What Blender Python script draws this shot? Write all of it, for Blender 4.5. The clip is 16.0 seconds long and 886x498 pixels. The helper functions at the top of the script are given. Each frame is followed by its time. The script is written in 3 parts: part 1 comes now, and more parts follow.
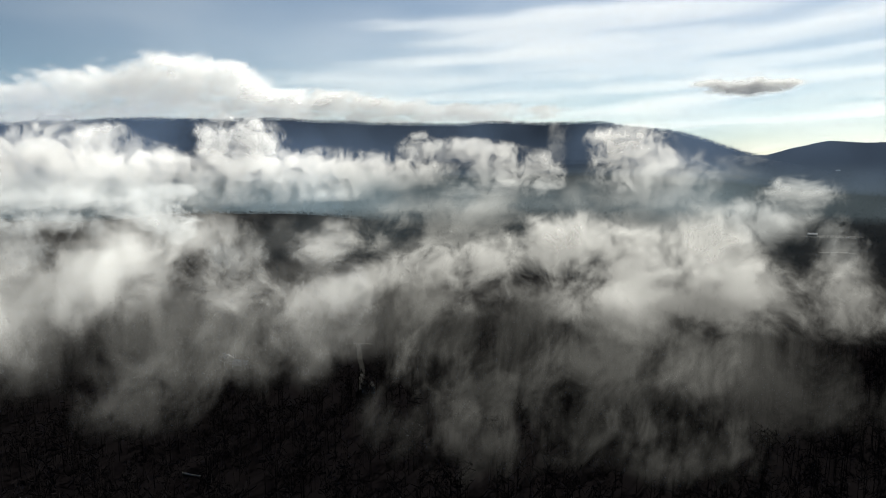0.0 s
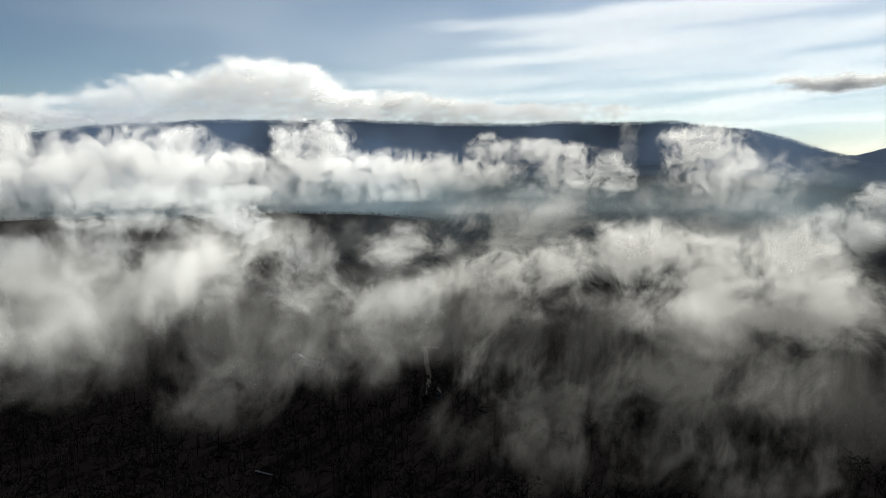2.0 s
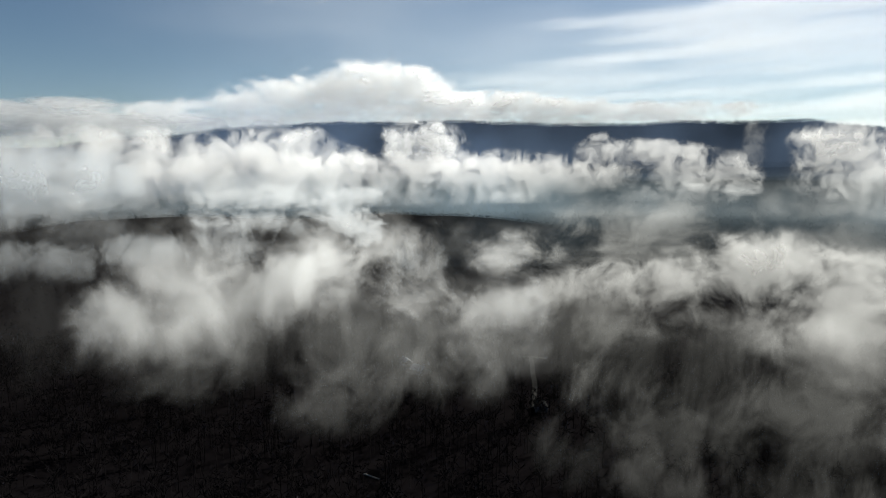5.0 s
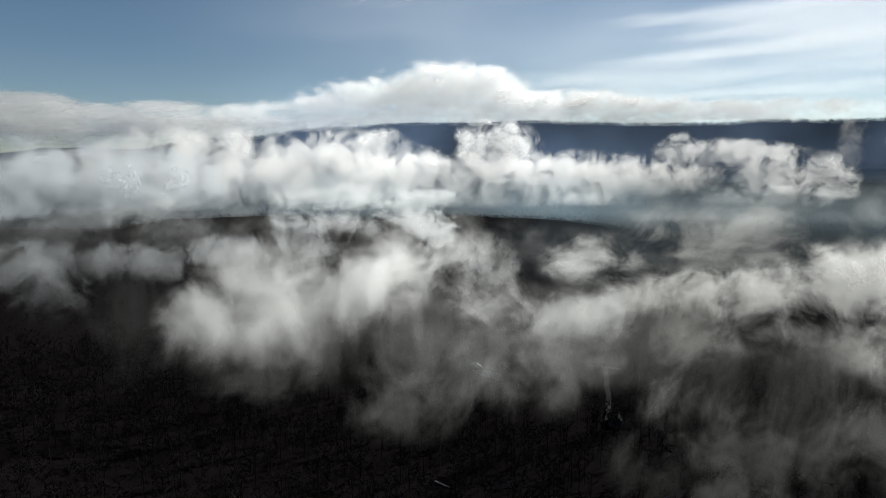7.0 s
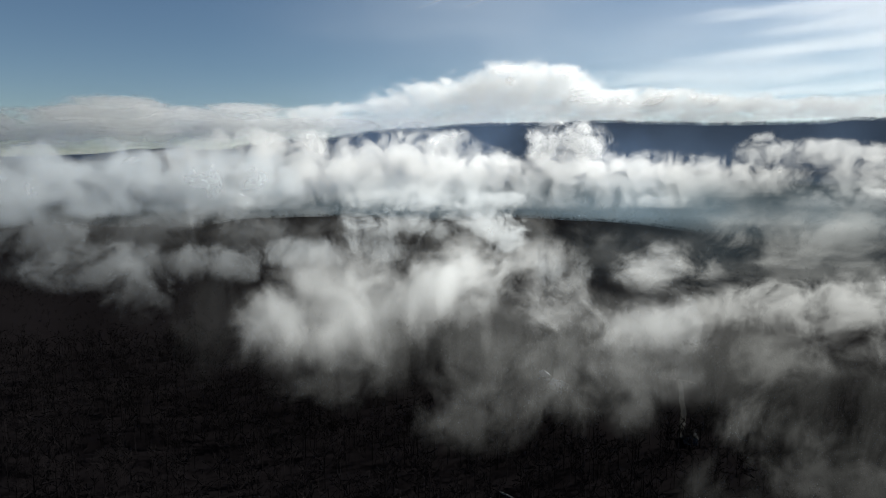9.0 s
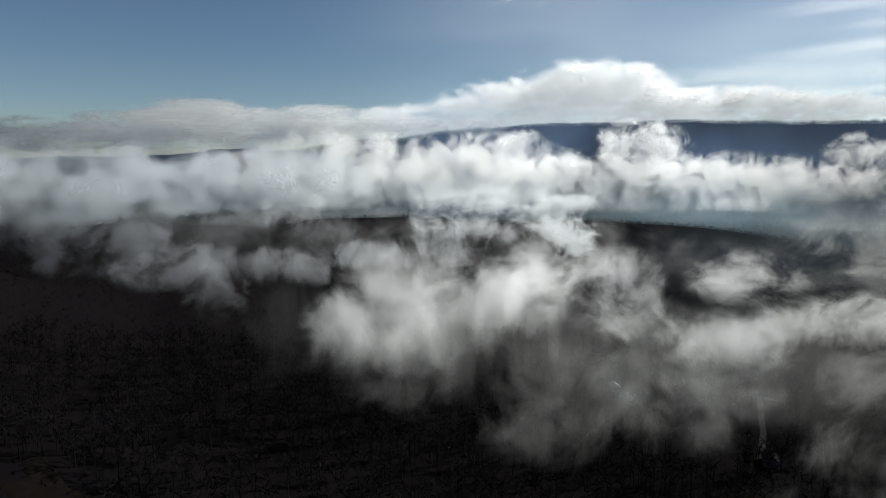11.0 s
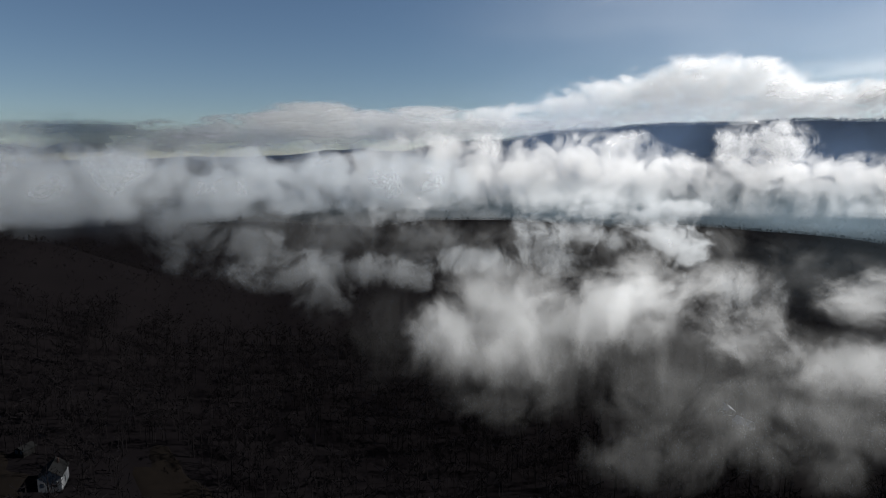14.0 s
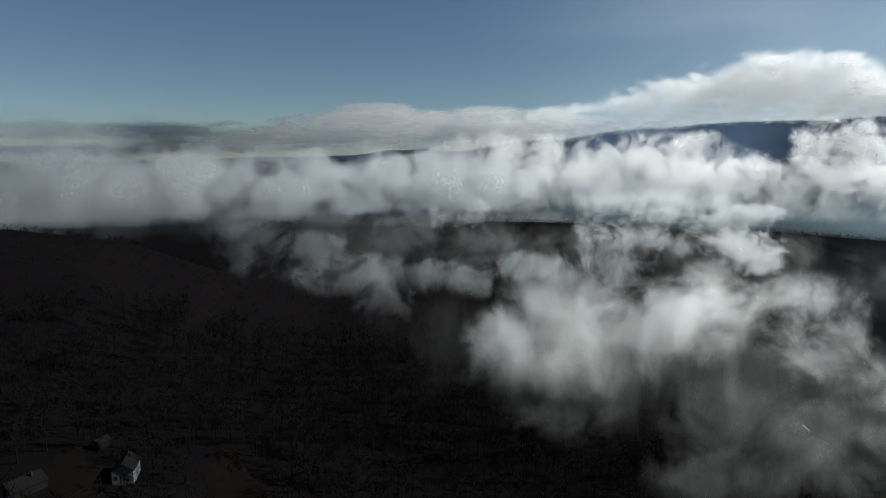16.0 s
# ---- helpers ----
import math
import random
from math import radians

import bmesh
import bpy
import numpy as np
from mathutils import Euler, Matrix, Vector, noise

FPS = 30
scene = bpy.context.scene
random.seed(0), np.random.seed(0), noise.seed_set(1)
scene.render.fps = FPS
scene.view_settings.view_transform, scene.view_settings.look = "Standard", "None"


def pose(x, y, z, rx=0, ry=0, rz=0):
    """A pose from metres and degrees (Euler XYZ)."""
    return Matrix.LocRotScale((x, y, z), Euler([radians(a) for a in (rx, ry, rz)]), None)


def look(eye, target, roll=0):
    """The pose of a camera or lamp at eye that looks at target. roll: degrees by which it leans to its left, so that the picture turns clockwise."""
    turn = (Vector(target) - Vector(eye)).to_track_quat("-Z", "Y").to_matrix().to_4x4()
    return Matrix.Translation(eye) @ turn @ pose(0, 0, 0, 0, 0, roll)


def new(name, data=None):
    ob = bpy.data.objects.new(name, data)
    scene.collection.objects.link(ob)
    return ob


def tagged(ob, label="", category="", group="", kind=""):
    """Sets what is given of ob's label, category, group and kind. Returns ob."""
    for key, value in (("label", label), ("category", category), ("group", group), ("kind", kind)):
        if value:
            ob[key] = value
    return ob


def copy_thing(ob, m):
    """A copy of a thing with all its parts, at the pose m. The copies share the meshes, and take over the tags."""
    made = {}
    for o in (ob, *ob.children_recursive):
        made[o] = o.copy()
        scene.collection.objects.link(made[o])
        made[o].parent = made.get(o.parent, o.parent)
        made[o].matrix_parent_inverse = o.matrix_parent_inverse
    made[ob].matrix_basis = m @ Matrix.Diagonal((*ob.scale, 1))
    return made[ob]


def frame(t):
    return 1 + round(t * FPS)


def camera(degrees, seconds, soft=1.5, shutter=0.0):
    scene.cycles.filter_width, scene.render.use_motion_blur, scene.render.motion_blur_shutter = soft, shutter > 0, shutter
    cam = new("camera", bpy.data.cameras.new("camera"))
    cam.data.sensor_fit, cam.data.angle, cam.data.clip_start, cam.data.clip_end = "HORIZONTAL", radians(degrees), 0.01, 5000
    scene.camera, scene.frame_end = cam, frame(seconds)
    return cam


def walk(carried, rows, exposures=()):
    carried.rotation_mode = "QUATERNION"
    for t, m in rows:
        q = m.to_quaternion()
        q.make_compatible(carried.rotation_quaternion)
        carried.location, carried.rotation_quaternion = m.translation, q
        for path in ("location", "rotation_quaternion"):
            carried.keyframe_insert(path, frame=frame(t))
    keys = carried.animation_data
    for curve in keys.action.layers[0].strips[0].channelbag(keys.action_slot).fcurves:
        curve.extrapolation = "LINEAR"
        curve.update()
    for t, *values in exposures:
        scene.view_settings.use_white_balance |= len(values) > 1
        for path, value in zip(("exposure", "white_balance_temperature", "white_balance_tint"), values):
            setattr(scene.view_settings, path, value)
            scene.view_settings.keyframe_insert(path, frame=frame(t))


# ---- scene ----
cam = camera(70, 16.0, soft=1.1)
YAWS = [
    (0, 0), (0.5, 1.55), (1, 3.1), (1.5, 4.5), (2, 6.02), (2.5, 7.6), (3, 9.22), (3.5, 10.85), (4, 12.48), (5.25, 16.55),
    (6.5, 20.6), (7, 22.2), (7.5, 23.78), (8, 25.34), (8.5, 26.9), (9, 28.45), (10.25, 32.33), (11.5, 36.15), (12, 37.73),
    (12.5, 39.31), (13, 40.85), (13.5, 42.38), (14, 43.9), (14.5, 45.43), (15, 46.91), (15.5, 48.27), (16, 49.38),
]
HOVER = 120.0  # height of the drone above the valley floor when the shot begins


def drone(t, yaw):
    return pose(-0.73 * t, 0.79 * t, HOVER + 1.65 * t, 90 - 8.42, 0, yaw) @ pose(0, 0, 0, 0, 0, -0.2)


walk(cam, [(t, drone(t, yaw)) for t, yaw in YAWS], exposures=[(0, 0.76, 6620, 5), (4, 0.75, 6520, 5), (9, 0.7, 6300, 5), (12.5, 0.63, 6250, 5), (13.6, 0.6, 6250, 9), (14.5, 0.58, 6250, 9), (15, 0.52, 6150, 3), (16, 0.44, 6100, 3)])
scene.cycles.transparent_max_bounces = 140
scene.cycles.max_bounces, scene.cycles.diffuse_bounces, scene.cycles.transmission_bounces = 8, 8, 8

# ---- daylight ----
SUN_AZ, SUN_EL = 34.0, 33.0
world = bpy.data.worlds.new("sky")
scene.world = world
world.use_nodes = True
wn, wl = world.node_tree.nodes, world.node_tree.links
sky = wn.new("ShaderNodeTexSky")
sky.sky_type, sky.sun_disc = "NISHITA", False
sky.sun_elevation, sky.sun_rotation = radians(SUN_EL), radians(SUN_AZ)
sky.altitude, sky.air_density, sky.dust_density, sky.ozone_density = 3000, 1.2, 0.2, 2.2
wl.new(sky.outputs["Color"], wn["Background"].inputs["Color"])
wn["Background"].inputs["Strength"].default_value = 0.039


def bearing(az, el=0.0, dist=1.0):
    a, e = radians(az), radians(el)
    return Vector((math.sin(a) * math.cos(e), math.cos(a) * math.cos(e), math.sin(e))) * dist


TO_SUN = bearing(SUN_AZ, SUN_EL)
sun = new("sun", bpy.data.lights.new("sun", "SUN"))
sun.data.energy, sun.data.angle, sun.data.color = 5.0, radians(0.5), (1.0, 0.97, 0.93)
sun.matrix_world = look(TO_SUN * 400, (0, 0, 0))


# ---- noise ----
def hashed(ix, iy, iz, seed):
    h = (ix.astype(np.int64) * 374761393 + iy.astype(np.int64) * 668265263 + iz.astype(np.int64) * 2147483647 + seed * 974634777) & 0xFFFFFFFF
    h = ((h ^ (h >> 13)) * 1274126177) & 0xFFFFFFFF
    h = ((h ^ (h >> 16)) * 2246822519) & 0xFFFFFFFF
    return ((h ^ (h >> 15)) & 0xFFFFFF) / float(0xFFFFFF)


def value_noise(p, seed=0):
    i = np.floor(p)
    f = p - i
    f = f * f * (3 - 2 * f)
    i = i.astype(np.int64)
    out = 0
    for dx in (0, 1):
        for dy in (0, 1):
            for dz in (0, 1):
                w = (f[:, 0] if dx else 1 - f[:, 0]) * (f[:, 1] if dy else 1 - f[:, 1]) * (f[:, 2] if dz else 1 - f[:, 2])
                out = out + w * hashed(i[:, 0] + dx, i[:, 1] + dy, i[:, 2] + dz, seed)
    return out


def fbm(p, octaves=4, seed=0):
    """Fractal noise of points (n, 3), about 0 to 1."""
    total, amp, norm = 0, 1.0, 0.0
    for k in range(octaves):
        total = total + amp * value_noise(p * 2.03**k + 17.3 * k, seed + k)
        norm += amp
        amp *= 0.5
    return total / norm


# ---- materials ----
def node_material(name):
    m = bpy.data.materials.new(name)
    m.use_nodes = True
    m.node_tree.nodes.clear()
    n, l = m.node_tree.nodes, m.node_tree.links
    return m, n, l, n.new("ShaderNodeOutputMaterial")


def mist_material(name, colour, peak, grain, torn=0.5):
    """Thin drift of droplets: scatters light evenly both ways, is torn at the size of grain (metres) and fades out towards the rim of each flake."""
    m, n, l, out = node_material(name)
    uv, co = n.new("ShaderNodeUVMap"), n.new("ShaderNodeTexCoord")
    ln = n.new("ShaderNodeVectorMath")
    ln.operation = "LENGTH"
    ramp = n.new("ShaderNodeMapRange")
    ramp.interpolation_type = "SMOOTHSTEP"
    ramp.inputs["From Min"].default_value, ramp.inputs["From Max"].default_value = 1.0, 0.0
    ramp.inputs["To Min"].default_value, ramp.inputs["To Max"].default_value = 0.0, peak
    no = n.new("ShaderNodeTexNoise")
    no.inputs["Scale"].default_value, no.inputs["Detail"].default_value = 1.0 / grain, 2.5
    no.inputs["Roughness"].default_value = 0.6
    tear = n.new("ShaderNodeMapRange")
    tear.inputs["From Min"].default_value, tear.inputs["From Max"].default_value = 0.38, 0.64
    tear.inputs["To Min"].default_value, tear.inputs["To Max"].default_value = 1 - torn, 1 + torn
    amount, dense, thick = n.new("ShaderNodeMath"), n.new("ShaderNodeMath"), n.new("ShaderNodeAttribute")
    amount.operation, amount.use_clamp = "MULTIPLY", True
    dense.operation, thick.attribute_name = "MULTIPLY", "thickness"
    normal = n.new("ShaderNodeCombineXYZ")
    for k, v in enumerate(TO_SUN):
        normal.inputs[k].default_value = v
    dif, trl = n.new("ShaderNodeBsdfDiffuse"), n.new("ShaderNodeBsdfTranslucent")
    both, clear, mix = n.new("ShaderNodeMixShader"), n.new("ShaderNodeBsdfTransparent"), n.new("ShaderNodeMixShader")
    for b in (dif, trl):
        b.inputs["Color"].default_value = (*colour, 1)
        l.new(normal.outputs[0], b.inputs["Normal"])
    both.inputs[0].default_value = 0.5
    l.new(dif.outputs[0], both.inputs[1])
    l.new(trl.outputs[0], both.inputs[2])
    l.new(uv.outputs[0], ln.inputs[0])
    l.new(ln.outputs["Value"], ramp.inputs["Value"])
    l.new(co.outputs["Object"], no.inputs["Vector"])
    l.new(no.outputs["Fac"], tear.inputs["Value"])
    l.new(ramp.outputs[0], dense.inputs[0])
    l.new(thick.outputs["Fac"], dense.inputs[1])
    l.new(dense.outputs[0], amount.inputs[0])
    l.new(tear.outputs[0], amount.inputs[1])
    l.new(amount.outputs[0], mix.inputs[0])
    l.new(clear.outputs[0], mix.inputs[1])
    l.new(both.outputs[0], mix.inputs[2])
    l.new(mix.outputs[0], out.inputs["Surface"])
    return m


def fog_material(name, colour, ragged, soft, warp=0.9, grain=6.0, rough=0.58, away=0.5):
    """Droplets hanging in the air: scatter the light of both sides, by the share given of the side away from the sun; the noise of the air tears the fill of each sheet."""
    m, n, l, out = node_material(name)

    def math_node(op, a, b=None, c=None, clamp=False):
        k = n.new("ShaderNodeMath")
        k.operation, k.use_clamp = op, clamp
        for i, v in enumerate((a, b, c)):
            if v is None:
                continue
            if isinstance(v, (int, float)):
                k.inputs[i].default_value = v
            else:
                l.new(v, k.inputs[i])
        return k.outputs[0]

    fill, rate, at = n.new("ShaderNodeAttribute"), n.new("ShaderNodeAttribute"), n.new("ShaderNodeAttribute")
    fill.attribute_name, rate.attribute_name, at.attribute_name = "fill", "rate", "drift"
    swirl, air = n.new("ShaderNodeTexNoise"), n.new("ShaderNodeTexNoise")
    swirl.inputs["Scale"].default_value, swirl.inputs["Detail"].default_value = 0.7, 2.0
    air.inputs["Scale"].default_value, air.inputs["Detail"].default_value, air.inputs["Roughness"].default_value = 1.0, grain, rough
    off, add = n.new("ShaderNodeVectorMath"), n.new("ShaderNodeVectorMath")
    off.operation, add.operation = "SUBTRACT", "MULTIPLY_ADD"
    off.inputs[1].default_value, add.inputs[1].default_value = (0.5, 0.5, 0.5), (warp * 1.6, warp * 0.8, warp * 1.6)
    l.new(at.outputs["Vector"], swirl.inputs["Vector"])
    l.new(swirl.outputs["Color"], off.inputs[0])
    l.new(off.outputs[0], add.inputs[0])
    l.new(at.outputs["Vector"], add.inputs[2])
    l.new(add.outputs[0], air.inputs["Vector"])
    guard = n.new("ShaderNodeMapRange")
    guard.interpolation_type = "SMOOTHSTEP"
    guard.inputs["From Min"].default_value, guard.inputs["From Max"].default_value = 0.1, 0.42
    l.new(fill.outputs["Fac"], guard.inputs["Value"])
    gust = math_node("SUBTRACT", air.outputs["Fac"], 0.5)
    torn = math_node("MULTIPLY_ADD", math_node("MULTIPLY", gust, ragged), guard.outputs[0], math_node("MULTIPLY", fill.outputs["Fac"], 0.92))
    lift = math_node("MULTIPLY_ADD", gust, 2.4, 1.0, clamp=False)
    edge = n.new("ShaderNodeMapRange")
    edge.interpolation_type = "SMOOTHSTEP"
    edge.inputs["From Min"].default_value, edge.inputs["From Max"].default_value = max(0.5 - soft, 0.12), 0.5 + soft
    l.new(torn, edge.inputs["Value"])
    depth = math_node("MULTIPLY", math_node("MULTIPLY", edge.outputs[0], math_node("MAXIMUM", lift, 0.2)), rate.outputs["Fac"])
    amount = math_node("SUBTRACT", 1.0, math_node("EXPONENT", math_node("MULTIPLY", depth, -1.0)), clamp=True)
    normal = n.new("ShaderNodeCombineXYZ")
    for k, v in enumerate(TO_SUN):
        normal.inputs[k].default_value = v
    dif, trl = n.new("ShaderNodeBsdfDiffuse"), n.new("ShaderNodeBsdfTranslucent")
    both, clear, mix = n.new("ShaderNodeMixShader"), n.new("ShaderNodeBsdfTransparent"), n.new("ShaderNodeMixShader")
    for b in (dif, trl):
        b.inputs["Color"].default_value = (*colour, 1)
        l.new(normal.outputs[0], b.inputs["Normal"])
    both.inputs[0].default_value = away
    l.new(dif.outputs[0], both.inputs[1])
    l.new(trl.outputs[0], both.inputs[2])
    l.new(amount, mix.inputs[0])
    l.new(clear.outputs[0], mix.inputs[1])
    l.new(both.outputs[0], mix.inputs[2])
    l.new(mix.outputs[0], out.inputs["Surface"])
    return m


def ground_material(name, colour, colour2, scale):
    m, n, l, out = node_material(name)
    bsdf = n.new("ShaderNodeBsdfPrincipled")
    co = n.new("ShaderNodeTexCoord")
    no = n.new("ShaderNodeTexNoise")
    no.inputs["Scale"].default_value, no.inputs["Detail"].default_value = scale, 6
    mix = n.new("ShaderNodeMix")
    mix.data_type = "RGBA"
    mix.inputs["A"].default_value, mix.inputs["B"].default_value = (*colour, 1), (*colour2, 1)
    l.new(co.outputs["Object"], no.inputs["Vector"])
    l.new(no.outputs["Fac"], mix.inputs["Factor"])
    l.new(mix.outputs["Result"], bsdf.inputs["Base Color"])
    bsdf.inputs["Roughness"].default_value = 0.95
    bsdf.inputs["Specular IOR Level"].default_value = 0.0
    l.new(bsdf.outputs[0], out.inputs["Surface"])
    return m


FOG_SOFT = fog_material("valley_fog", (1.0, 1.0, 0.99), 2.1, 0.45, 0.7, 7.0, 0.66)
# The blue cast of shaded fog is put into this colour.
FOG_TORN = fog_material("shade_tinted_torn_fog", (0.95, 0.98, 1.0), 2.8, 0.32, 0.8, 7.0, 0.64)
FOG_WISP = fog_material("thin_fog", (1.0, 1.0, 0.98), 2.8, 0.42, 0.8, 7.0, 0.64)
FOG_CRISP = fog_material("ridge_fog", (1.0, 1.0, 1.0), 2.3, 0.36, 0.9, 7.0, 0.66, 0.42)
# Shade is set here: bluish colour, and a high away share for dimness.
FOG_SMOOTH = fog_material("shade_tinted_bank_fog", (0.93, 0.97, 1.0), 2.0, 0.4, 0.7, 6.0, 0.6, 0.64)
# Haze sheets: the bluish light of distant air is put into their colour.
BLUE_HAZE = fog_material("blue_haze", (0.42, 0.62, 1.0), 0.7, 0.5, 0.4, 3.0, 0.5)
# Dark-coloured sheets added to dim the bright sky at the horizon.
DIMMING_HAZE = fog_material("horizon_dimming_haze", (0.3, 0.46, 0.78), 0.7, 0.5, 0.4, 3.0, 0.5, 0.8)
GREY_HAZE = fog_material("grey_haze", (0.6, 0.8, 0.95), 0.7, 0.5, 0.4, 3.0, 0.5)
CIRRUS_VEIL = fog_material("ice_veil", (1.0, 1.0, 1.0), 0.8, 0.5, 0.4, 3.0, 0.5, 0.3)
# Shaded copy of the cloud material: a higher away share turns it grey.
CLOUD_SHADED = fog_material("shaded_cloud_mist", (1.0, 1.0, 1.0), 1.3, 0.32, 0.8, 6.0, 0.58, 0.62)
CLOUD_SMOOTH = fog_material("cloud_mist", (1.0, 1.0, 1.0), 1.7, 0.3, 0.8, 6.0, 0.6, 0.46)
CIRRUS_STREAK = fog_material("ice_cloud", (1.0, 1.0, 1.0), 3.0, 0.42, 0.5, 5.0, 0.55, 0.25)
CLOUD = mist_material("trail_mist", (1.0, 1.0, 1.0), 0.12, 230.0, 0.45)
# Far darker than real litter: the shade of the valley is put into the colour.
SHADED_LITTER = ground_material("shaded_leaf_litter", (0.0036, 0.0031, 0.0035), (0.0064, 0.0054, 0.0056), 0.02)
# Bark darkened likewise: its colour holds the shade side of the backlit woods.
SHADED_BARK = ground_material("shaded_bare_wood", (0.005, 0.0044, 0.0048), (0.0088, 0.0076, 0.0078), 0.05)


# ---- land ----
def crest(points, width, back=None):
    """A hill along a crest given by (bearing, distance, height): returns a function of x, y."""
    pts = [(*(bearing(a) * d).xy, z) for a, d, z in points]

    def height(x, y):
        best_d, best_z = np.full(x.shape, 1e9), np.zeros(x.shape)
        for (ax, ay, az_), (bx, by, bz) in zip(pts, pts[1:]):
            ux, uy = bx - ax, by - ay
            t = np.clip(((x - ax) * ux + (y - ay) * uy) / (ux * ux + uy * uy), 0, 1)
            d = np.hypot(x - ax - t * ux, y - ay - t * uy)
            z = az_ + t * (bz - az_)
            best_z = np.where(d < best_d, z, best_z)
            best_d = np.minimum(best_d, d)
        return best_z * np.exp(-((best_d / width) ** 2))

    return height


FAR_HILLS = [
    crest([(-62, 4300, 90), (-52, 3700, 150), (-43, 3150, 195), (-37.6, 3000, 222), (-31.6, 2900, 247), (-27.8, 2850, 262), (-20.8, 2800, 262)], 430),
    crest([(-20.8, 2800, 262), (-9, 2750, 256), (3.4, 2750, 248), (13.2, 2700, 247), (19.2, 2700, 205), (25.8, 2800, 125), (30, 2900, 60)], 430),
    crest([(27, 4400, 120), (31.1, 4300, 205), (34.6, 4300, 188), (40, 4300, 150)], 500),
    crest([(-100, 4500, 125), (-84, 4500, 120), (-72, 4500, 128), (-62, 4450, 145), (-51, 4450, 195)], 380),
]
NEAR_HILLS = [
    crest([(-100, 700, 80), (-84, 620, 78), (-76, 600, 66), (-68, 590, 34), (-60, 580, 4)], 170),
    crest([(-60, 1200, 30), (-50, 1150, 20), (-46, 1120, 36), (-38, 1100, 34), (-30, 1130, 24), (-25, 1110, 36), (-21, 1100, 34), (-13, 1080, 25), (-8, 1050, 18), (-4, 1030, 2)], 150),
    crest([(12, 950, 10), (17, 900, 18), (32, 950, 12)], 120),
]


def land(x, y):
    x, y = np.asarray(x, float), np.asarray(y, float)
    r = np.hypot(x, y)
    p = np.stack([x.ravel() / 240, y.ravel() / 240, np.zeros(x.size)], 1)
    rough = (fbm(p, 4, 5).reshape(x.shape) - 0.5)
    z = -6 + 14 * rough + 0 * r
    z = z + np.clip((-x - 150) / 130, 0, 1) ** 2 * 18 * np.exp(-((y - 60) / 260) ** 2)
    top = np.zeros_like(z)
    for h in FAR_HILLS + NEAR_HILLS:
        top = np.maximum(top, h(x, y)) + 0.0
    return z + top * (1 + 0.0 * rough) + np.clip(top / 200, 0, 1) * 30 * rough


def part(name, mesh, material, parent=None):
    ob = new(name, mesh)
    mesh.materials.append(material)
    ob.parent = parent
    return ob


def grid_mesh(name, n, half):
    c = np.sinh(np.linspace(-1, 1, n) * 2.2) / np.sinh(2.2) * half
    gx, gy = np.meshgrid(c - 60, c + 60)
    v = np.stack([gx.ravel(), gy.ravel(), land(gx, gy).ravel()], 1)
    i = np.arange(n * n).reshape(n, n)
    f = np.stack([i[:-1, :-1].ravel(), i[:-1, 1:].ravel(), i[1:, 1:].ravel(), i[1:, :-1].ravel()], 1)
    return from_arrays(name, v, f)


def from_arrays(name, v, f, uv=None):
    me = bpy.data.meshes.new(name)
    k = f.shape[1]
    me.vertices.add(len(v))
    me.vertices.foreach_set("co", np.ascontiguousarray(v, np.float32).ravel())
    me.loops.add(f.size)
    me.loops.foreach_set("vertex_index", np.ascontiguousarray(f, np.int32).ravel())
    me.polygons.add(len(f))
    me.polygons.foreach_set("loop_start", np.arange(0, f.size, k, dtype=np.int32))
    me.polygons.foreach_set("loop_total", np.full(len(f), k, np.int32))
    if uv is not None:
        me.uv_layers.new(name="UVMap")
        me.uv_layers[0].data.foreach_set("uv", np.ascontiguousarray(uv, np.float32).ravel())
    me.update(calc_edges=True)
    return me


ground = part("ground", grid_mesh("ground", 420, 4950), SHADED_LITTER)
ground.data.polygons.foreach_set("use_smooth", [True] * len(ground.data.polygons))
tagged(ground, "wooded valley floor and hills, winter shade put into dark colour", "ground", kind="structure")


# ---- mist ----
# heaps of mist: bearing, distance, height of the centre, half width, half height, optical thickness
VALLEY_CENTRE = [
    (-9.4, 490, 54, 30, 16, 1.6), (-11.6, 400, 30, 38, 15, 1.1), (-3.3, 430, 39, 31, 11, 1.3), (2.4, 430, 47, 35, 13, 1.9), (11.0, 430, 62, 35, 17, 2.8),
    (16.9, 420, 49, 36, 18, 2.5), (23.5, 400, 65, 23, 20, 1.8), (23.5, 370, 38, 24, 13, 1.3), (28.7, 370, 48, 28, 15, 1.0), (34.3, 370, 43, 16, 10, 0.8),
    (32.3, 420, 54, 14, 11, 0.7), (8.6, 370, 37, 42, 12, 1.0), (18.1, 350, 34, 31, 13, 0.9),
]
VALLEY_WEST = [
    (-27.9, 430, 52, 30, 17, 1.3), (-33.5, 390, 41, 21, 12, 1.1), (-22.7, 400, 69, 27, 8, 0.7), (-18.8, 430, 38, 21, 17, 0.9), (-11.7, 330, 25, 28, 10, 0.3),
    (-44.3, 330, 53, 13, 14, 1.2), (-39.7, 345, 52, 23, 15, 1.2), (-40.3, 310, 44, 26, 9, 0.6), (-40.7, 380, 69, 19, 10, 0.7), (-36.1, 380, 61, 18, 18, 1.1),
    (-29.0, 390, 51, 25, 19, 1.3), (-25.9, 440, 71, 17, 11, 1.0), (-34.2, 320, 42, 22, 12, 0.65),
]
VALLEY_CROWN = [
    (-19.9, 375, 75, 18, 10, 1.0), (-27.0, 350, 67, 19, 13, 0.8), (-32.7, 340, 59, 22, 13, 0.8), (-40.4, 340, 64, 17, 12, 0.7), (-17.3, 340, 68, 12, 10, 0.8),
]
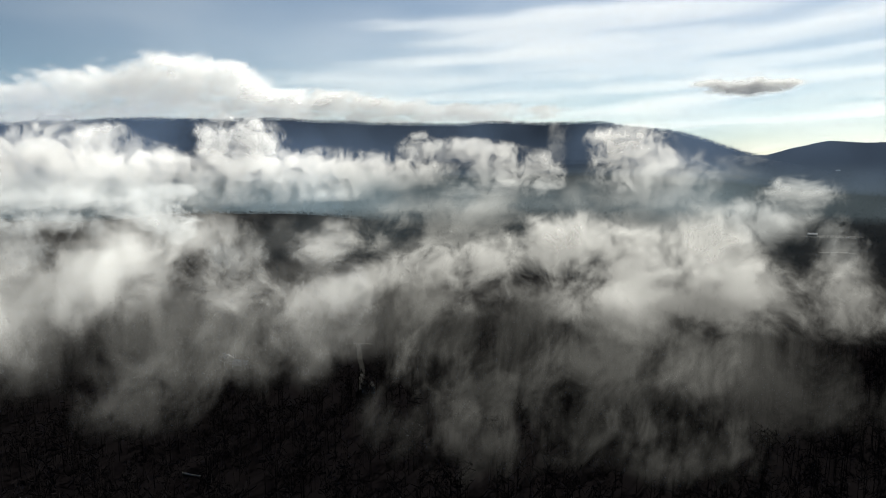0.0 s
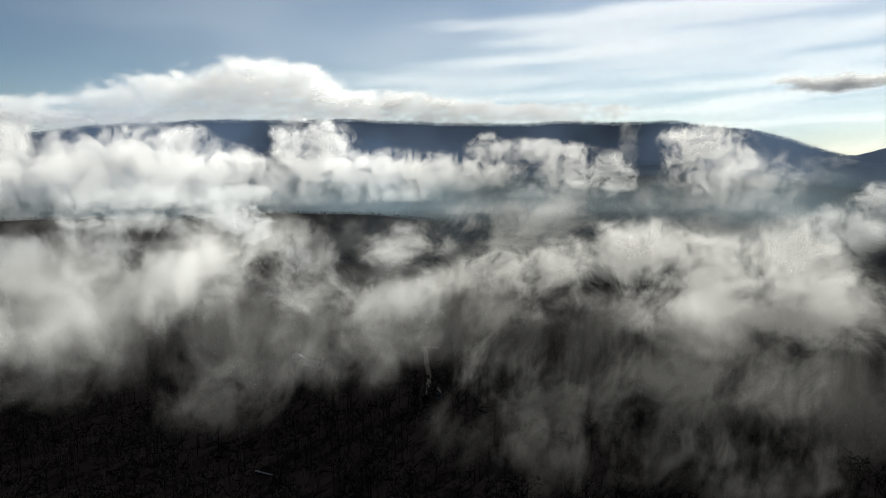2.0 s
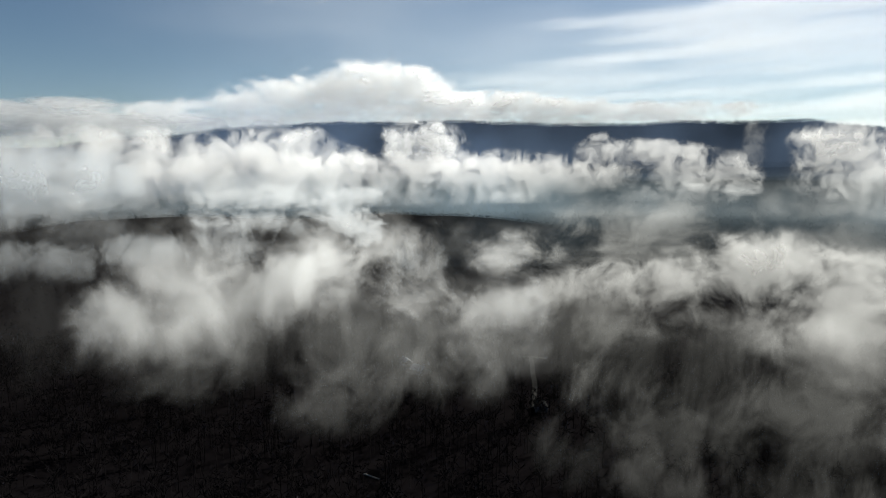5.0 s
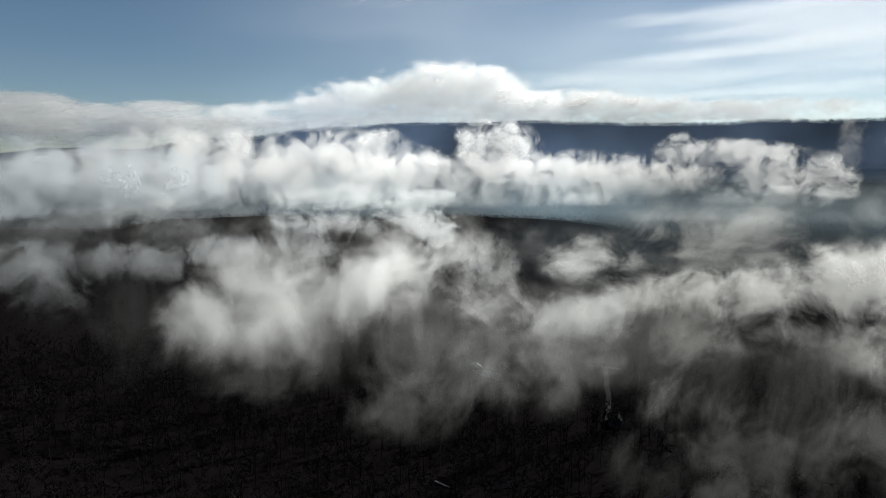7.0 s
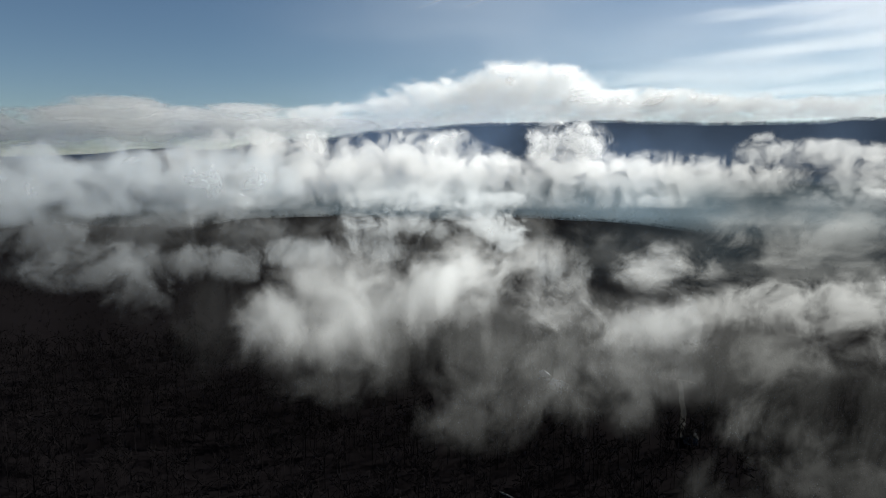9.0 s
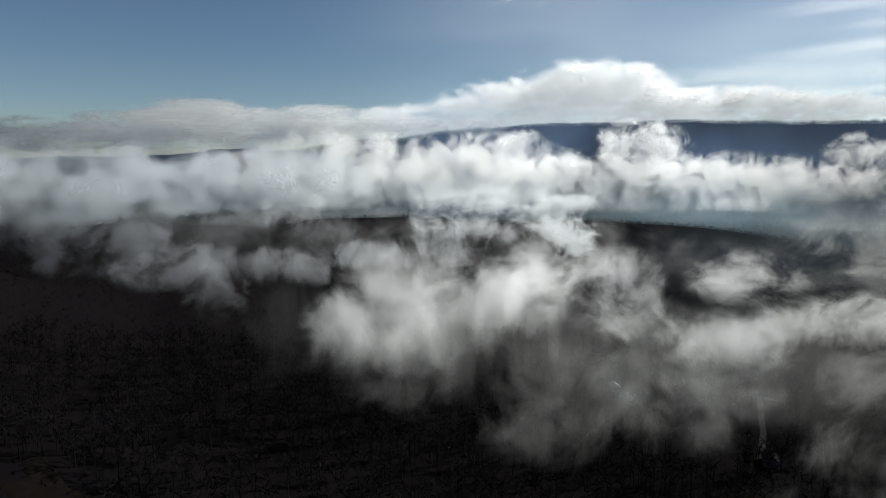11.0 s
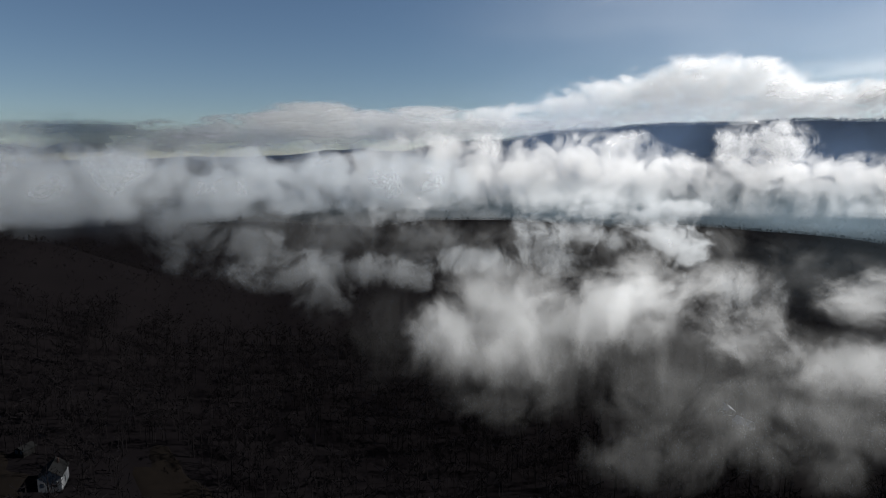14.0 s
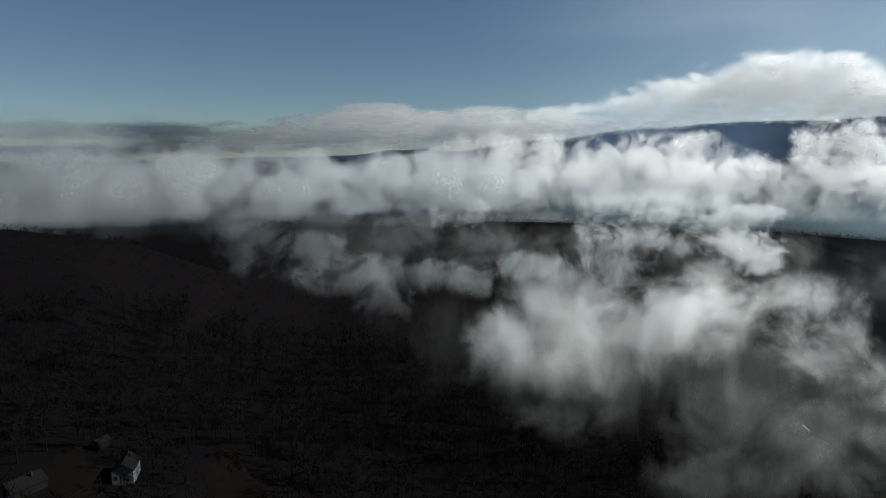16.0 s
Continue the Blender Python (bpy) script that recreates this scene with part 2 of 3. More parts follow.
HILL_WISPS = [
    (-23.0, 700, 50, 19, 20, 2.0), (-31.4, 720, 55, 57, 11, 0.9), (-29.2, 900, 63, 55, 13, 1.3), (-23.3, 900, 72, 28, 10, 1.2), (-36.1, 800, 61, 33, 14, 0.6),
    (-40.4, 500, 63, 34, 9, 0.8), (-47.9, 900, 71, 38, 20, 1.5), (-18.3, 520, 44, 20, 13, 0.7), (-32.9, 850, 50, 60, 10, 0.9), (-24.3, 700, 55, 18, 18, 0.9),
    (-35.9, 650, 48, 28, 17, 0.5), (-33.2, 640, 42, 24, 14, 0.5),
]
WEST_TONGUE = [
    (-65.1, 390, 97, 18, 10, 1.0), (-60.5, 390, 93, 16, 9, 0.9), (-57.4, 385, 80, 24, 8, 1.1), (-51.3, 385, 79, 28, 7, 1.0), (-46.1, 385, 75, 15, 6, 0.8),
    (-54.3, 370, 67, 14, 11, 0.5), (-53.2, 400, 94, 20, 12, 0.3), (-67.3, 400, 107, 11, 7, 0.6), (-45.9, 480, 83, 25, 12, 0.35),
]
EAST_SCRAPS = [
    (29.2, 700, 81, 29, 15, 1.7), (26.5, 600, 67, 21, 17, 1.1), (30.5, 640, 60, 21, 11, 0.5), (24.9, 560, 63, 17, 14, 0.8), (25.8, 1500, 110, 43, 10, 0.5),
    (32.9, 500, 57, 13, 11, 0.4),
]
LOW_WISPS = [
    (-26.4, 290, 31, 23, 11, 0.3), (-16.3, 290, 27, 23, 10, 0.3), (-2.9, 270, 27, 8, 16, 0.5), (5.6, 250, 29, 27, 17, 0.45), (14.3, 250, 36, 15, 16, 0.4),
    (22.5, 260, 37, 14, 20, 0.6), (22.4, 205, 28, 17, 13, 0.4), (3.5, 205, 21, 15, 14, 0.3), (12.0, 215, 25, 13, 12, 0.35), (-4.6, 220, 25, 10, 12, 0.2),
]
LOW_WISPS_WEST = [
    (-38.3, 265, 41, 20, 10, 0.4), (-24.8, 270, 53, 22, 10, 0.4), (-18.6, 255, 55, 14, 9, 0.4), (-26.4, 225, 47, 15, 7, 0.3), (-18.3, 310, 60, 15, 10, 0.9),
    (-25.7, 240, 35, 20, 11, 0.35), (-15.6, 250, 39, 17, 12, 0.5), (-0.2, 215, 53, 16, 9, 0.4), (-1.3, 290, 54, 16, 12, 0.9),
]
VEIL = [
    (5.9, 1400, 13, 371, 40, 0.5), (19.4, 1300, 59, 124, 49, 0.45), (-51.9, 700, 48, 145, 28, 0.22), (2.1, 900, 31, 100, 31, 0.8), (-27.9, 600, 59, 105, 21, 0.25),
    (-4.4, 330, 35, 132, 15, 0.16), (-23.9, 340, 46, 67, 17, 0.14), (18.7, 270, 34, 65, 23, 0.1), (-38.4, 300, 59, 61, 25, 0.1), (11.0, 800, 11, 207, 35, 0.35),
    (-16.8, 640, 36, 79, 22, 0.1),
]
BANK_TOPS = [
    (-71.0, 1600, 122, 67, 24, 1.8), (-80.5, 1500, 122, 77, 14, 1.5), (-58.5, 1700, 114, 110, 21, 1.7), (-54.0, 1750, 125, 69, 19, 1.6), (-64.6, 1640, 139, 67, 14, 1.4),
]
RIDGE_WEST = [
    (-81.8, 1500, 72, 243, 56, 2.6), (-75.3, 1560, 67, 222, 62, 2.6), (-68.0, 1600, 63, 304, 70, 2.8), (-66.1, 1650, 125, 80, 17, 1.4), (-54.5, 1700, 66, 328, 69, 2.8),
    (-43.5, 1800, 79, 236, 76, 3.0), (-44.7, 1900, 168, 100, 37, 2.2), (-49.5, 1850, 136, 82, 23, 1.6), (-39.3, 1900, 160, 33, 26, 1.6), (-34.7, 1900, 108, 173, 65, 3.0),
    (-30.6, 1950, 140, 77, 46, 2.4), (-27.6, 2100, 190, 45, 24, 1.3), (-27.0, 1950, 74, 147, 48, 3.0), (-29.6, 1900, 27, 134, 25, 1.6),
]
BANK_FOOT = [
    (-81.8, 1150, 53, 107, 14, 0.9), (-75.3, 1100, 42, 70, 12, 0.8), (-68.0, 1150, 33, 109, 15, 1.0), (-60.5, 1150, 36, 107, 20, 0.9), (-51.5, 1200, 28, 105, 17, 0.7),
    (-43.4, 1200, 32, 94, 15, 0.6), (-61.3, 1100, 40, 62, 16, 0.7),
]
RIDGE_TOWER = [
    (-19.7, 2150, 171, 45, 49, 2.8), (-17.3, 2150, 158, 77, 64, 3.0), (-15.6, 2150, 143, 54, 48, 2.6), (-19.7, 2150, 226, 26, 15, 1.2), (-16.3, 2150, 216, 33, 15, 1.4),
    (-23.7, 2050, 90, 109, 44, 3.0), (-18.7, 2050, 69, 168, 47, 3.2), (-10.6, 2050, 73, 165, 49, 3.2), (-5.2, 2050, 62, 146, 40, 3.2), (-9.8, 1950, 20, 78, 30, 2.2),
    (-2.3, 2050, 68, 80, 23, 2.2), (-28.2, 2150, 178, 76, 23, 1.2),
]
RIDGE_EAST = [
    (-0.2, 2150, 145, 111, 27, 2.4), (-1.9, 2150, 179, 31, 17, 2.0), (3.4, 2150, 144, 105, 19, 1.6), (4.4, 2000, 76, 89, 53, 1.6), (8.9, 2000, 59, 52, 53, 1.5),
    (5.9, 1900, 20, 92, 30, 0.9), (15.6, 1750, 138, 61, 48, 2.2), (17.9, 1750, 123, 56, 42, 1.5), (15.0, 1700, 83, 51, 32, 1.4), (19.2, 1600, 65, 96, 57, 0.7),
    (13.7, 1800, 168, 33, 19, 0.9), (10.3, 2100, 173, 25, 59, 0.35), (1.9, 1900, 3, 85, 17, 0.7),
]
RIDGE_NEAR = [
    (-32.7, 1900, 89, 132, 68, 2.2), (-27.0, 1950, 73, 165, 43, 2.5), (-31.7, 1700, 25, 143, 31, 1.3), (-22.9, 1700, 16, 103, 20, 0.7), (-17.0, 1700, 22, 125, 32, 0.35),
    (-28.4, 2100, 167, 58, 30, 1.2), (-26.0, 2100, 145, 45, 24, 0.7), (-9.3, 1800, 7, 94, 22, 0.8),
]
CLOUD_CAP = [
    (-21.8, 4300, 623, 287, 88, 1.5), (-18.3, 4300, 560, 191, 73, 1.3), (-25.8, 4300, 549, 361, 80, 1.3), (-29.9, 4300, 503, 261, 57, 1.2), (-20.8, 4300, 469, 575, 88, 1.6),
    (-35.4, 4300, 433, 268, 37, 1.0), (-14.8, 4300, 459, 455, 61, 1.5), (-8.5, 4250, 426, 398, 63, 1.8), (-3.3, 4250, 376, 310, 40, 1.2), (-31.7, 4350, 367, 709, 46, 1.1),
    (-45.2, 4400, 397, 274, 43, 0.9), (-19.8, 4350, 354, 970, 35, 1.2), (2.3, 4250, 396, 644, 46, 1.0),
]
CLOUD_SHEET = [
    (-55.5, 4400, 447, 186, 47, 1.4), (-54.0, 4400, 387, 389, 47, 1.3), (-58.5, 4400, 300, 724, 62, 1.2), (-67.0, 4400, 250, 496, 37, 1.0), (-71.0, 4400, 277, 168, 18, 0.5),
    (-78.5, 4420, 178, 685, 34, 0.8), (-46.0, 4400, 325, 702, 66, 1.0), (-45.0, 4400, 445, 156, 23, 0.7), (-81.7, 4420, 269, 416, 17, 0.4), (-79.5, 4420, 310, 757, 34, 0.35),
    (-51.5, 4400, 303, 571, 74, 0.8), (-40.1, 4400, 317, 660, 48, 0.9),
]
LONE_CLOUD = [
    (25.1, 3700, 461, 161, 36, 4.5), (27.6, 3700, 476, 108, 15, 3.0), (22.3, 3700, 487, 112, 12, 2.0),
]
CIRRUS = [
    (26.0, 4650, 843, 1422, 408, 0.5), (10.6, 4650, 897, 801, 130, 0.45), (17.8, 4650, 423, 1576, 103, 0.6), (32.0, 4650, 436, 590, 210, 0.3), (-1.6, 4650, 621, 1037, 187, 0.25),
    (10.6, 4650, 1048, 1041, 41, 0.5), (26.5, 4650, 295, 662, 111, 0.25),
]


def sheets(name, label, puffs, material, step, cell, pitch, deep=0.7, comb=1.0, shear=0.0, fall=0.0, thin=1.0, hang=1.6, seed=0.0, lean=0.45, depth=(15, 110), category="fog"):
    """A bank of mist as a stack of hanging sheets, their tops leaning forward. Each sheet carries how much of it lies inside the heaps (fill), how thick
    the droplets hang there (rate) and where the air has carried it (drift), from which the material tears its edges."""
    az, dist, mid, w, h, tau = (np.array(c, float) for c in zip(*puffs))
    dep = np.clip(deep * w, *depth)
    ref, base = float(np.median(dist)), float(np.median(mid))
    x0, x1 = (az - np.degrees(2.0 * w / dist)).min(), (az + np.degrees(2.0 * w / dist)).max()
    z0, z1 = (mid - 2.0 * hang * h).min(), (mid + 2.0 * h).max()
    nu, nv = int(math.radians(x1 - x0) * ref / pitch) + 2, int((z1 - z0) / (0.6 * pitch)) + 2
    ga, gz = np.meshgrid(np.radians(np.linspace(x0, x1, nu)), np.linspace(z0, z1, nv))
    ids = np.arange(nu * nv).reshape(nv, nu)
    quads = np.stack([ids[:-1, :-1].ravel(), ids[:-1, 1:].ravel(), ids[1:, 1:].ravel(), ids[1:, :-1].ravel()], 1)
    vs, fs, fills, rates, drifts, count = [], [], [], [], [], 0
    first, last = (dist - 1.6 * dep).min(), (dist + 1.6 * dep).max()
    for r0 in np.arange(first, last, step):
        r = r0 - lean * (gz - base) + 0.25 * step * np.sin(ga * ref / (3 * cell) + r0)
        clear, weigh, thick = np.ones_like(ga), np.zeros_like(ga), np.zeros_like(ga)
        for k in range(len(az)):
            rise = (gz - mid[k]) / h[k]
            q = ((ga - radians(az[k])) * r / w[k]) ** 2 + (rise / np.where(rise < 0, hang, 1.0)) ** 2 + ((r - dist[k] + lean * (gz - mid[k])) / dep[k]) ** 4
            g = np.exp(-0.69 * q)
            clear *= 1 - 0.97 * g
            weigh += g
            thick += g * thin * tau[k] / (2 * dep[k]) * np.exp(0.45 * np.clip(rise, -3, 0))
        fill, rate = 1 - clear, thick / (weigh + 1e-6) * step
        near = fill.ravel() > 0.1
        f = quads[near[quads].any(1)]
        if not len(f):
            continue
        used, inv = np.unique(f, return_inverse=True)
        rr, aa, zz = r.ravel()[used], ga.ravel()[used], gz.ravel()[used]
        vs.append(np.stack([rr * np.sin(aa), rr * np.cos(aa), zz], 1))
        fs.append(inv.reshape(f.shape) + count)
        fills.append(fill.ravel()[used])
        rates.append(rate.ravel()[used])
        drifts.append(np.stack([aa * ref, 0.06 * rr, comb * (zz - shear * aa * ref + fall * (rr - ref))], 1) / cell + seed)
        count += len(used)
    me = from_arrays(name, np.concatenate(vs), np.concatenate(fs))
    me.polygons.foreach_set("use_smooth", [True] * len(me.polygons))
    me.attributes.new("fill", "FLOAT", "POINT").data.foreach_set("value", np.concatenate(fills).astype(np.float32))
    me.attributes.new("rate", "FLOAT", "POINT").data.foreach_set("value", np.concatenate(rates).astype(np.float32))
    me.attributes.new("drift", "FLOAT_VECTOR", "POINT").data.foreach_set("vector", np.concatenate(drifts).astype(np.float32).ravel())
    return tagged(part(name, me, material), label, category, kind="stuff")


sheets("fog_bank", "grey backlit fog rolling over the wooded valley", VALLEY_CENTRE + VALLEY_WEST + VALLEY_CROWN, FOG_SOFT, 5.5, 34.0, 7.0, 0.34, fall=0.19, thin=0.39, hang=1.25, depth=(7, 40))
sheets("fog_wisps", "torn grey fog scraps above the dark middle hill", HILL_WISPS, FOG_TORN, 9.0, 34.0, 9.0, 0.4, fall=0.08, thin=0.5, hang=1.3)
sheets("fog_bank", "tongue of torn fog lying on the dark slope", WEST_TONGUE, FOG_TORN, 5.0, 26.0, 5.0, 0.4, depth=(6, 40), fall=0.12, thin=0.3)
sheets("fog_wisps", "torn fog scraps over the far fields", EAST_SCRAPS, FOG_TORN, 12.0, 40.0, 9.0, 0.5, fall=0.08, thin=0.38)
sheets("fog_wisps", "thin fog wisps sinking towards the dark forest", LOW_WISPS + LOW_WISPS_WEST, FOG_WISP, 5.0, 22.0, 5.0, 0.35, depth=(6, 30), comb=0.75, shear=0.4, fall=0.34, thin=0.11, hang=1.2)
sheets("fog_veil", "broad thin grey veil of fog over the valley", VEIL, FOG_WISP, 24.0, 60.0, 12.0, deep=0.25, fall=0.15, thin=0.3, hang=1.1)
sheets("fog_bank", "smooth grey fog bank filling the far valley", RIDGE_WEST[:5] + BANK_TOPS, FOG_SMOOTH, 30.0, 100.0, 15.0, fall=0.02, thin=0.7, hang=1.3, seed=5.3, lean=1.1)
sheets("fog_wisps", "ragged grey foot of the far fog bank", BANK_FOOT, FOG_TORN, 22.0, 55.0, 12.0, fall=0.05, thin=0.22)
sheets("fog_bank", "bright white fog bank along the foot of the ridge", RIDGE_WEST[5:], FOG_CRISP, 32.0, 80.0, 16.0, fall=0.02, thin=0.45)
sheets("fog_bank", "white fog towers rising in front of the ridge", RIDGE_TOWER + RIDGE_NEAR, FOG_CRISP, 28.0, 62.0, 13.0, fall=0.02, thin=0.45)
sheets("fog_wisps", "ragged white fog tufts before the ridge", RIDGE_EAST, FOG_CRISP, 26.0, 52.0, 12.0, fall=0.02, thin=0.42)
sheets("cloud_cap", "smooth white cloud cap lying behind the ridge", CLOUD_CAP, CLOUD_SMOOTH, 38.0, 170.0, 26.0, comb=3.2, shear=0.03, depth=(60, 150), hang=1.3, thin=1.2, category="cloud")
sheets("cloud_sheet", "flat cloud sheets low over the horizon, shaded grey by material", CLOUD_SHEET, CLOUD_SHADED, 60.0, 320.0, 34.0, comb=4.5, depth=(60, 130), hang=1.2, thin=2.3, category="cloud")
sheets("cloud", "small dark flat cloud alone in the bright sky", LONE_CLOUD, CLOUD_SMOOTH, 30.0, 160.0, 12.0, comb=2.5, depth=(60, 120), hang=1.0, category="cloud")
sheets("cirrus", "thin white streaked high cloud across pale sky", CIRRUS, CIRRUS_STREAK, 70.0, 1300.0, 40.0, comb=14.0, shear=0.05, depth=(90, 120), hang=1.0, thin=0.8, category="cloud")
sheets("cirrus", "faint even milky veil of ice cloud towards the sun", [(44, 4780, 900, 2200, 1500, 0.18), (4, 4780, 900, 2000, 1500, 0.24), (-20, 4780, 900, 1700, 1500, 0.06)], CIRRUS_VEIL, 60.0, 2500.0, 90.0, comb=3.0, depth=(40, 60), hang=1.0, category="cloud")
sheets("haze", "thin haze sheets coloured blue before the wooded ridge", [(-40, 2200, 90, 1300, 190, 0.13), (-10, 2200, 90, 1300, 190, 0.15), (20, 2200, 80, 1300, 170, 0.13)], BLUE_HAZE, 60.0, 500.0, 90.0, hang=1.0, category="haze")
sheets("haze", "dark slate-blue sheets added to dim the distant horizon", [(-95, 4250, 160, 1500, 190, 0.8), (-64, 4250, 120, 1300, 150, 0.4)], DIMMING_HAZE, 60.0, 600.0, 90.0, hang=1.0, category="haze")
sheets("haze", "haze sheets coloured grey-blue in the valley below the ridge", [(-30, 1450, 20, 900, 55, 0.1), (5, 1450, 15, 900, 55, 0.16), (28, 1450, 20, 700, 50, 0.05), (2, 1230, 10, 600, 60, 0.1), (10, 1000, 6, 380, 50, 0.045), (11, 840, 4, 320, 46, 0.045), (12, 690, 0, 270, 42, 0.03)], GREY_HAZE, 50.0, 300.0, 50.0, hang=1.0, category="haze")


WIND = np.array(bearing(-20, 12))  # the sheets of droplets hang across the light wind


def flakes(name, rng, p, s, stretch=(1, 1, 1), density=None, tilt=0.4):
    """Soft-rimmed flakes of half size s at p, drawn out along the axes by stretch."""
    n = len(p)
    a = rng.normal(size=(n, 3)) * tilt + WIND
    a /= np.linalg.norm(a, axis=1)[:, None]
    b = np.cross(a, rng.normal(size=(n, 3)))
    b /= np.linalg.norm(b, axis=1)[:, None]
    c = np.cross(a, b)
    b, c = b * s[:, None] * np.array(stretch), c * s[:, None] * np.array(stretch)
    v = np.stack([p - b - c, p + b - c, p + b + c, p - b + c], 1).reshape(-1, 3)
    f = np.arange(4 * n).reshape(n, 4)
    uv = np.tile(np.array([[-1, -1], [1, -1], [1, 1], [-1, 1]]), (n, 1))
    me = from_arrays(name, v, f, uv)
    me.attributes.new("thickness", "FLOAT", "POINT").data.foreach_set("value", np.repeat(np.ones(n) if density is None else density, 4).astype(np.float32))
    return me


def trail(a, b):
    """A short condensation trail between two points of the sky."""
    rng = np.random.default_rng(23)
    a, b = np.array(bearing(*a)), np.array(bearing(*b))
    t = np.linspace(0, 1, 60)[:, None]
    p = a + (b - a) * t + (0, 0, HOVER)
    ob = part("vapour_trail", flakes("vapour_trail", rng, p, 5 + 6 * t[:, 0], density=np.full(60, 1.2)), CLOUD)
    return tagged(ob, "short thin white vapour trail in blue sky", "cloud", kind="stuff")


trail((-30.80, 12.48, 4500), (-28.36, 13.32, 4500))
trail((-26.55, 12.65, 4500), (-24.41, 13.37, 4500))


# ---- forest ----
def spoke(a, b, ra, rb, sides=3):
    """A tapered stick from a to b."""
    a, b = np.asarray(a, float), np.asarray(b, float)
    d = (b - a) / np.linalg.norm(b - a)
    u = np.cross(d, (0.3, 0.9, 0.2))
    u /= np.linalg.norm(u)
    w = np.cross(d, u)
    ang = np.arange(sides) * 2 * math.pi / sides
    ring = np.outer(np.cos(ang), u) + np.outer(np.sin(ang), w)
    v = np.concatenate([a + ring * ra, b + ring * rb])
    f = []
    for i in range(sides):
        j = (i + 1) % sides
        f += [(i, j, sides + j), (i, sides + j, sides + i)]
    return v, np.array(f)


def bare_tree(rng, height, limbs, twigs):
    """A leafless tree: tapered trunk, limbs, and fine twigs in an uneven crown."""
    vs, fs, count = [], [], 0

    def add(v, f):
        nonlocal count
        vs.append(v)
        fs.append(f + count)
        count += len(v)

    lean = rng.normal(0, 0.04, 2) * height
    top = np.array((*lean, height * 0.8))
    add(*spoke((0, 0, -1), top, 0.018 * height, 0.006 * height))
    tips = []
    for k in range(limbs):
        t = rng.uniform(0.35, 0.95)
        a = rng.uniform(0, 2 * math.pi)
        start = top * t
        reach = height * rng.uniform(0.16, 0.34) * (1.25 - 0.6 * t)
        tip = start + np.array((math.cos(a) * reach, math.sin(a) * reach, reach * rng.uniform(0.5, 1.5)))
        tips.append((start, tip))
        if limbs > 2:
            add(*spoke(start, tip, 0.007 * height, 0.003 * height))
    for k in range(twigs):
        s, e = tips[rng.integers(len(tips))]
        base = s + (e - s) * rng.uniform(0.3, 1.0)
        out = rng.normal(0, 1, 3) + (0, 0, 0.7)
        out = out / np.linalg.norm(out) * height * rng.uniform(0.08, 0.2)
        side = np.cross(out, rng.normal(0, 1, 3))
        side = side / np.linalg.norm(side) * height * rng.uniform(0.006, 0.02) * (1 if limbs > 3 else 2)
        add(np.array([base - side * 0.3, base + side * 0.3, base + out + side, base + out - side * 0.2]), np.array([(0, 1, 2), (0, 2, 3)]))
    return np.concatenate(vs), np.concatenate(fs)


def forest(name, label, x, y, limbs, twigs, seed, low=13, high=21, sink=0.0):
    rng = np.random.default_rng(seed)
    kinds = [bare_tree(rng, 1.0, limbs, twigs) for k in range(7)]
    z = land(x, y) - sink
    pick = rng.integers(0, len(kinds), len(x))
    vs, fs, count = [], [], 0
    for k, (v, f) in enumerate(kinds):
        m = pick == k
        n = int(m.sum())
        h = rng.uniform(low, high, n)
        a = rng.uniform(0, 2 * math.pi, n)
        ca, sa = np.cos(a)[:, None], np.sin(a)[:, None]
        vx = (v[:, 0] * ca - v[:, 1] * sa) * h[:, None] + x[m][:, None]
        vy = (v[:, 0] * sa + v[:, 1] * ca) * h[:, None] + y[m][:, None]
        vz = v[:, 2] * h[:, None] + z[m][:, None]
        vs.append(np.stack([vx, vy, vz], 2).reshape(-1, 3))
        fs.append((f[None] + (np.arange(n) * len(v))[:, None, None]).reshape(-1, 3) + count)
        count += n * len(v)
    ob = part(name, from_arrays(name, np.concatenate(vs), np.concatenate(fs)), SHADED_BARK)
    return tagged(ob, label, "forest", kind="stuff")


# openings in the woods: centre and half axes
GLADES = [(-255, 108, 34, 16), (-292, 52, 26, 22), (-50, 365, 7, 52), (-126, 368, 16, 12), (-43, 322, 9, 9), (-100, 234, 8, 6), (570, 930, 60, 40), (472, 750, 34, 20)]


def scatter(rng, near, far, spacing, az0=-104, az1=46):
    area = (far * far - near * near) * radians(az1 - az0) / 2
    n = int(area / spacing**2)
    r, a = np.sqrt(rng.uniform(near * near, far * far, n)), np.radians(rng.uniform(az0, az1, n))
    x, y = r * np.sin(a), r * np.cos(a)
    open_ground = np.zeros(n, bool)
    for cx, cy, rx, ry in GLADES:
        open_ground |= ((x - cx) / rx) ** 2 + ((y - cy) / ry) ** 2 < 1
    return x[~open_ground], y[~open_ground]


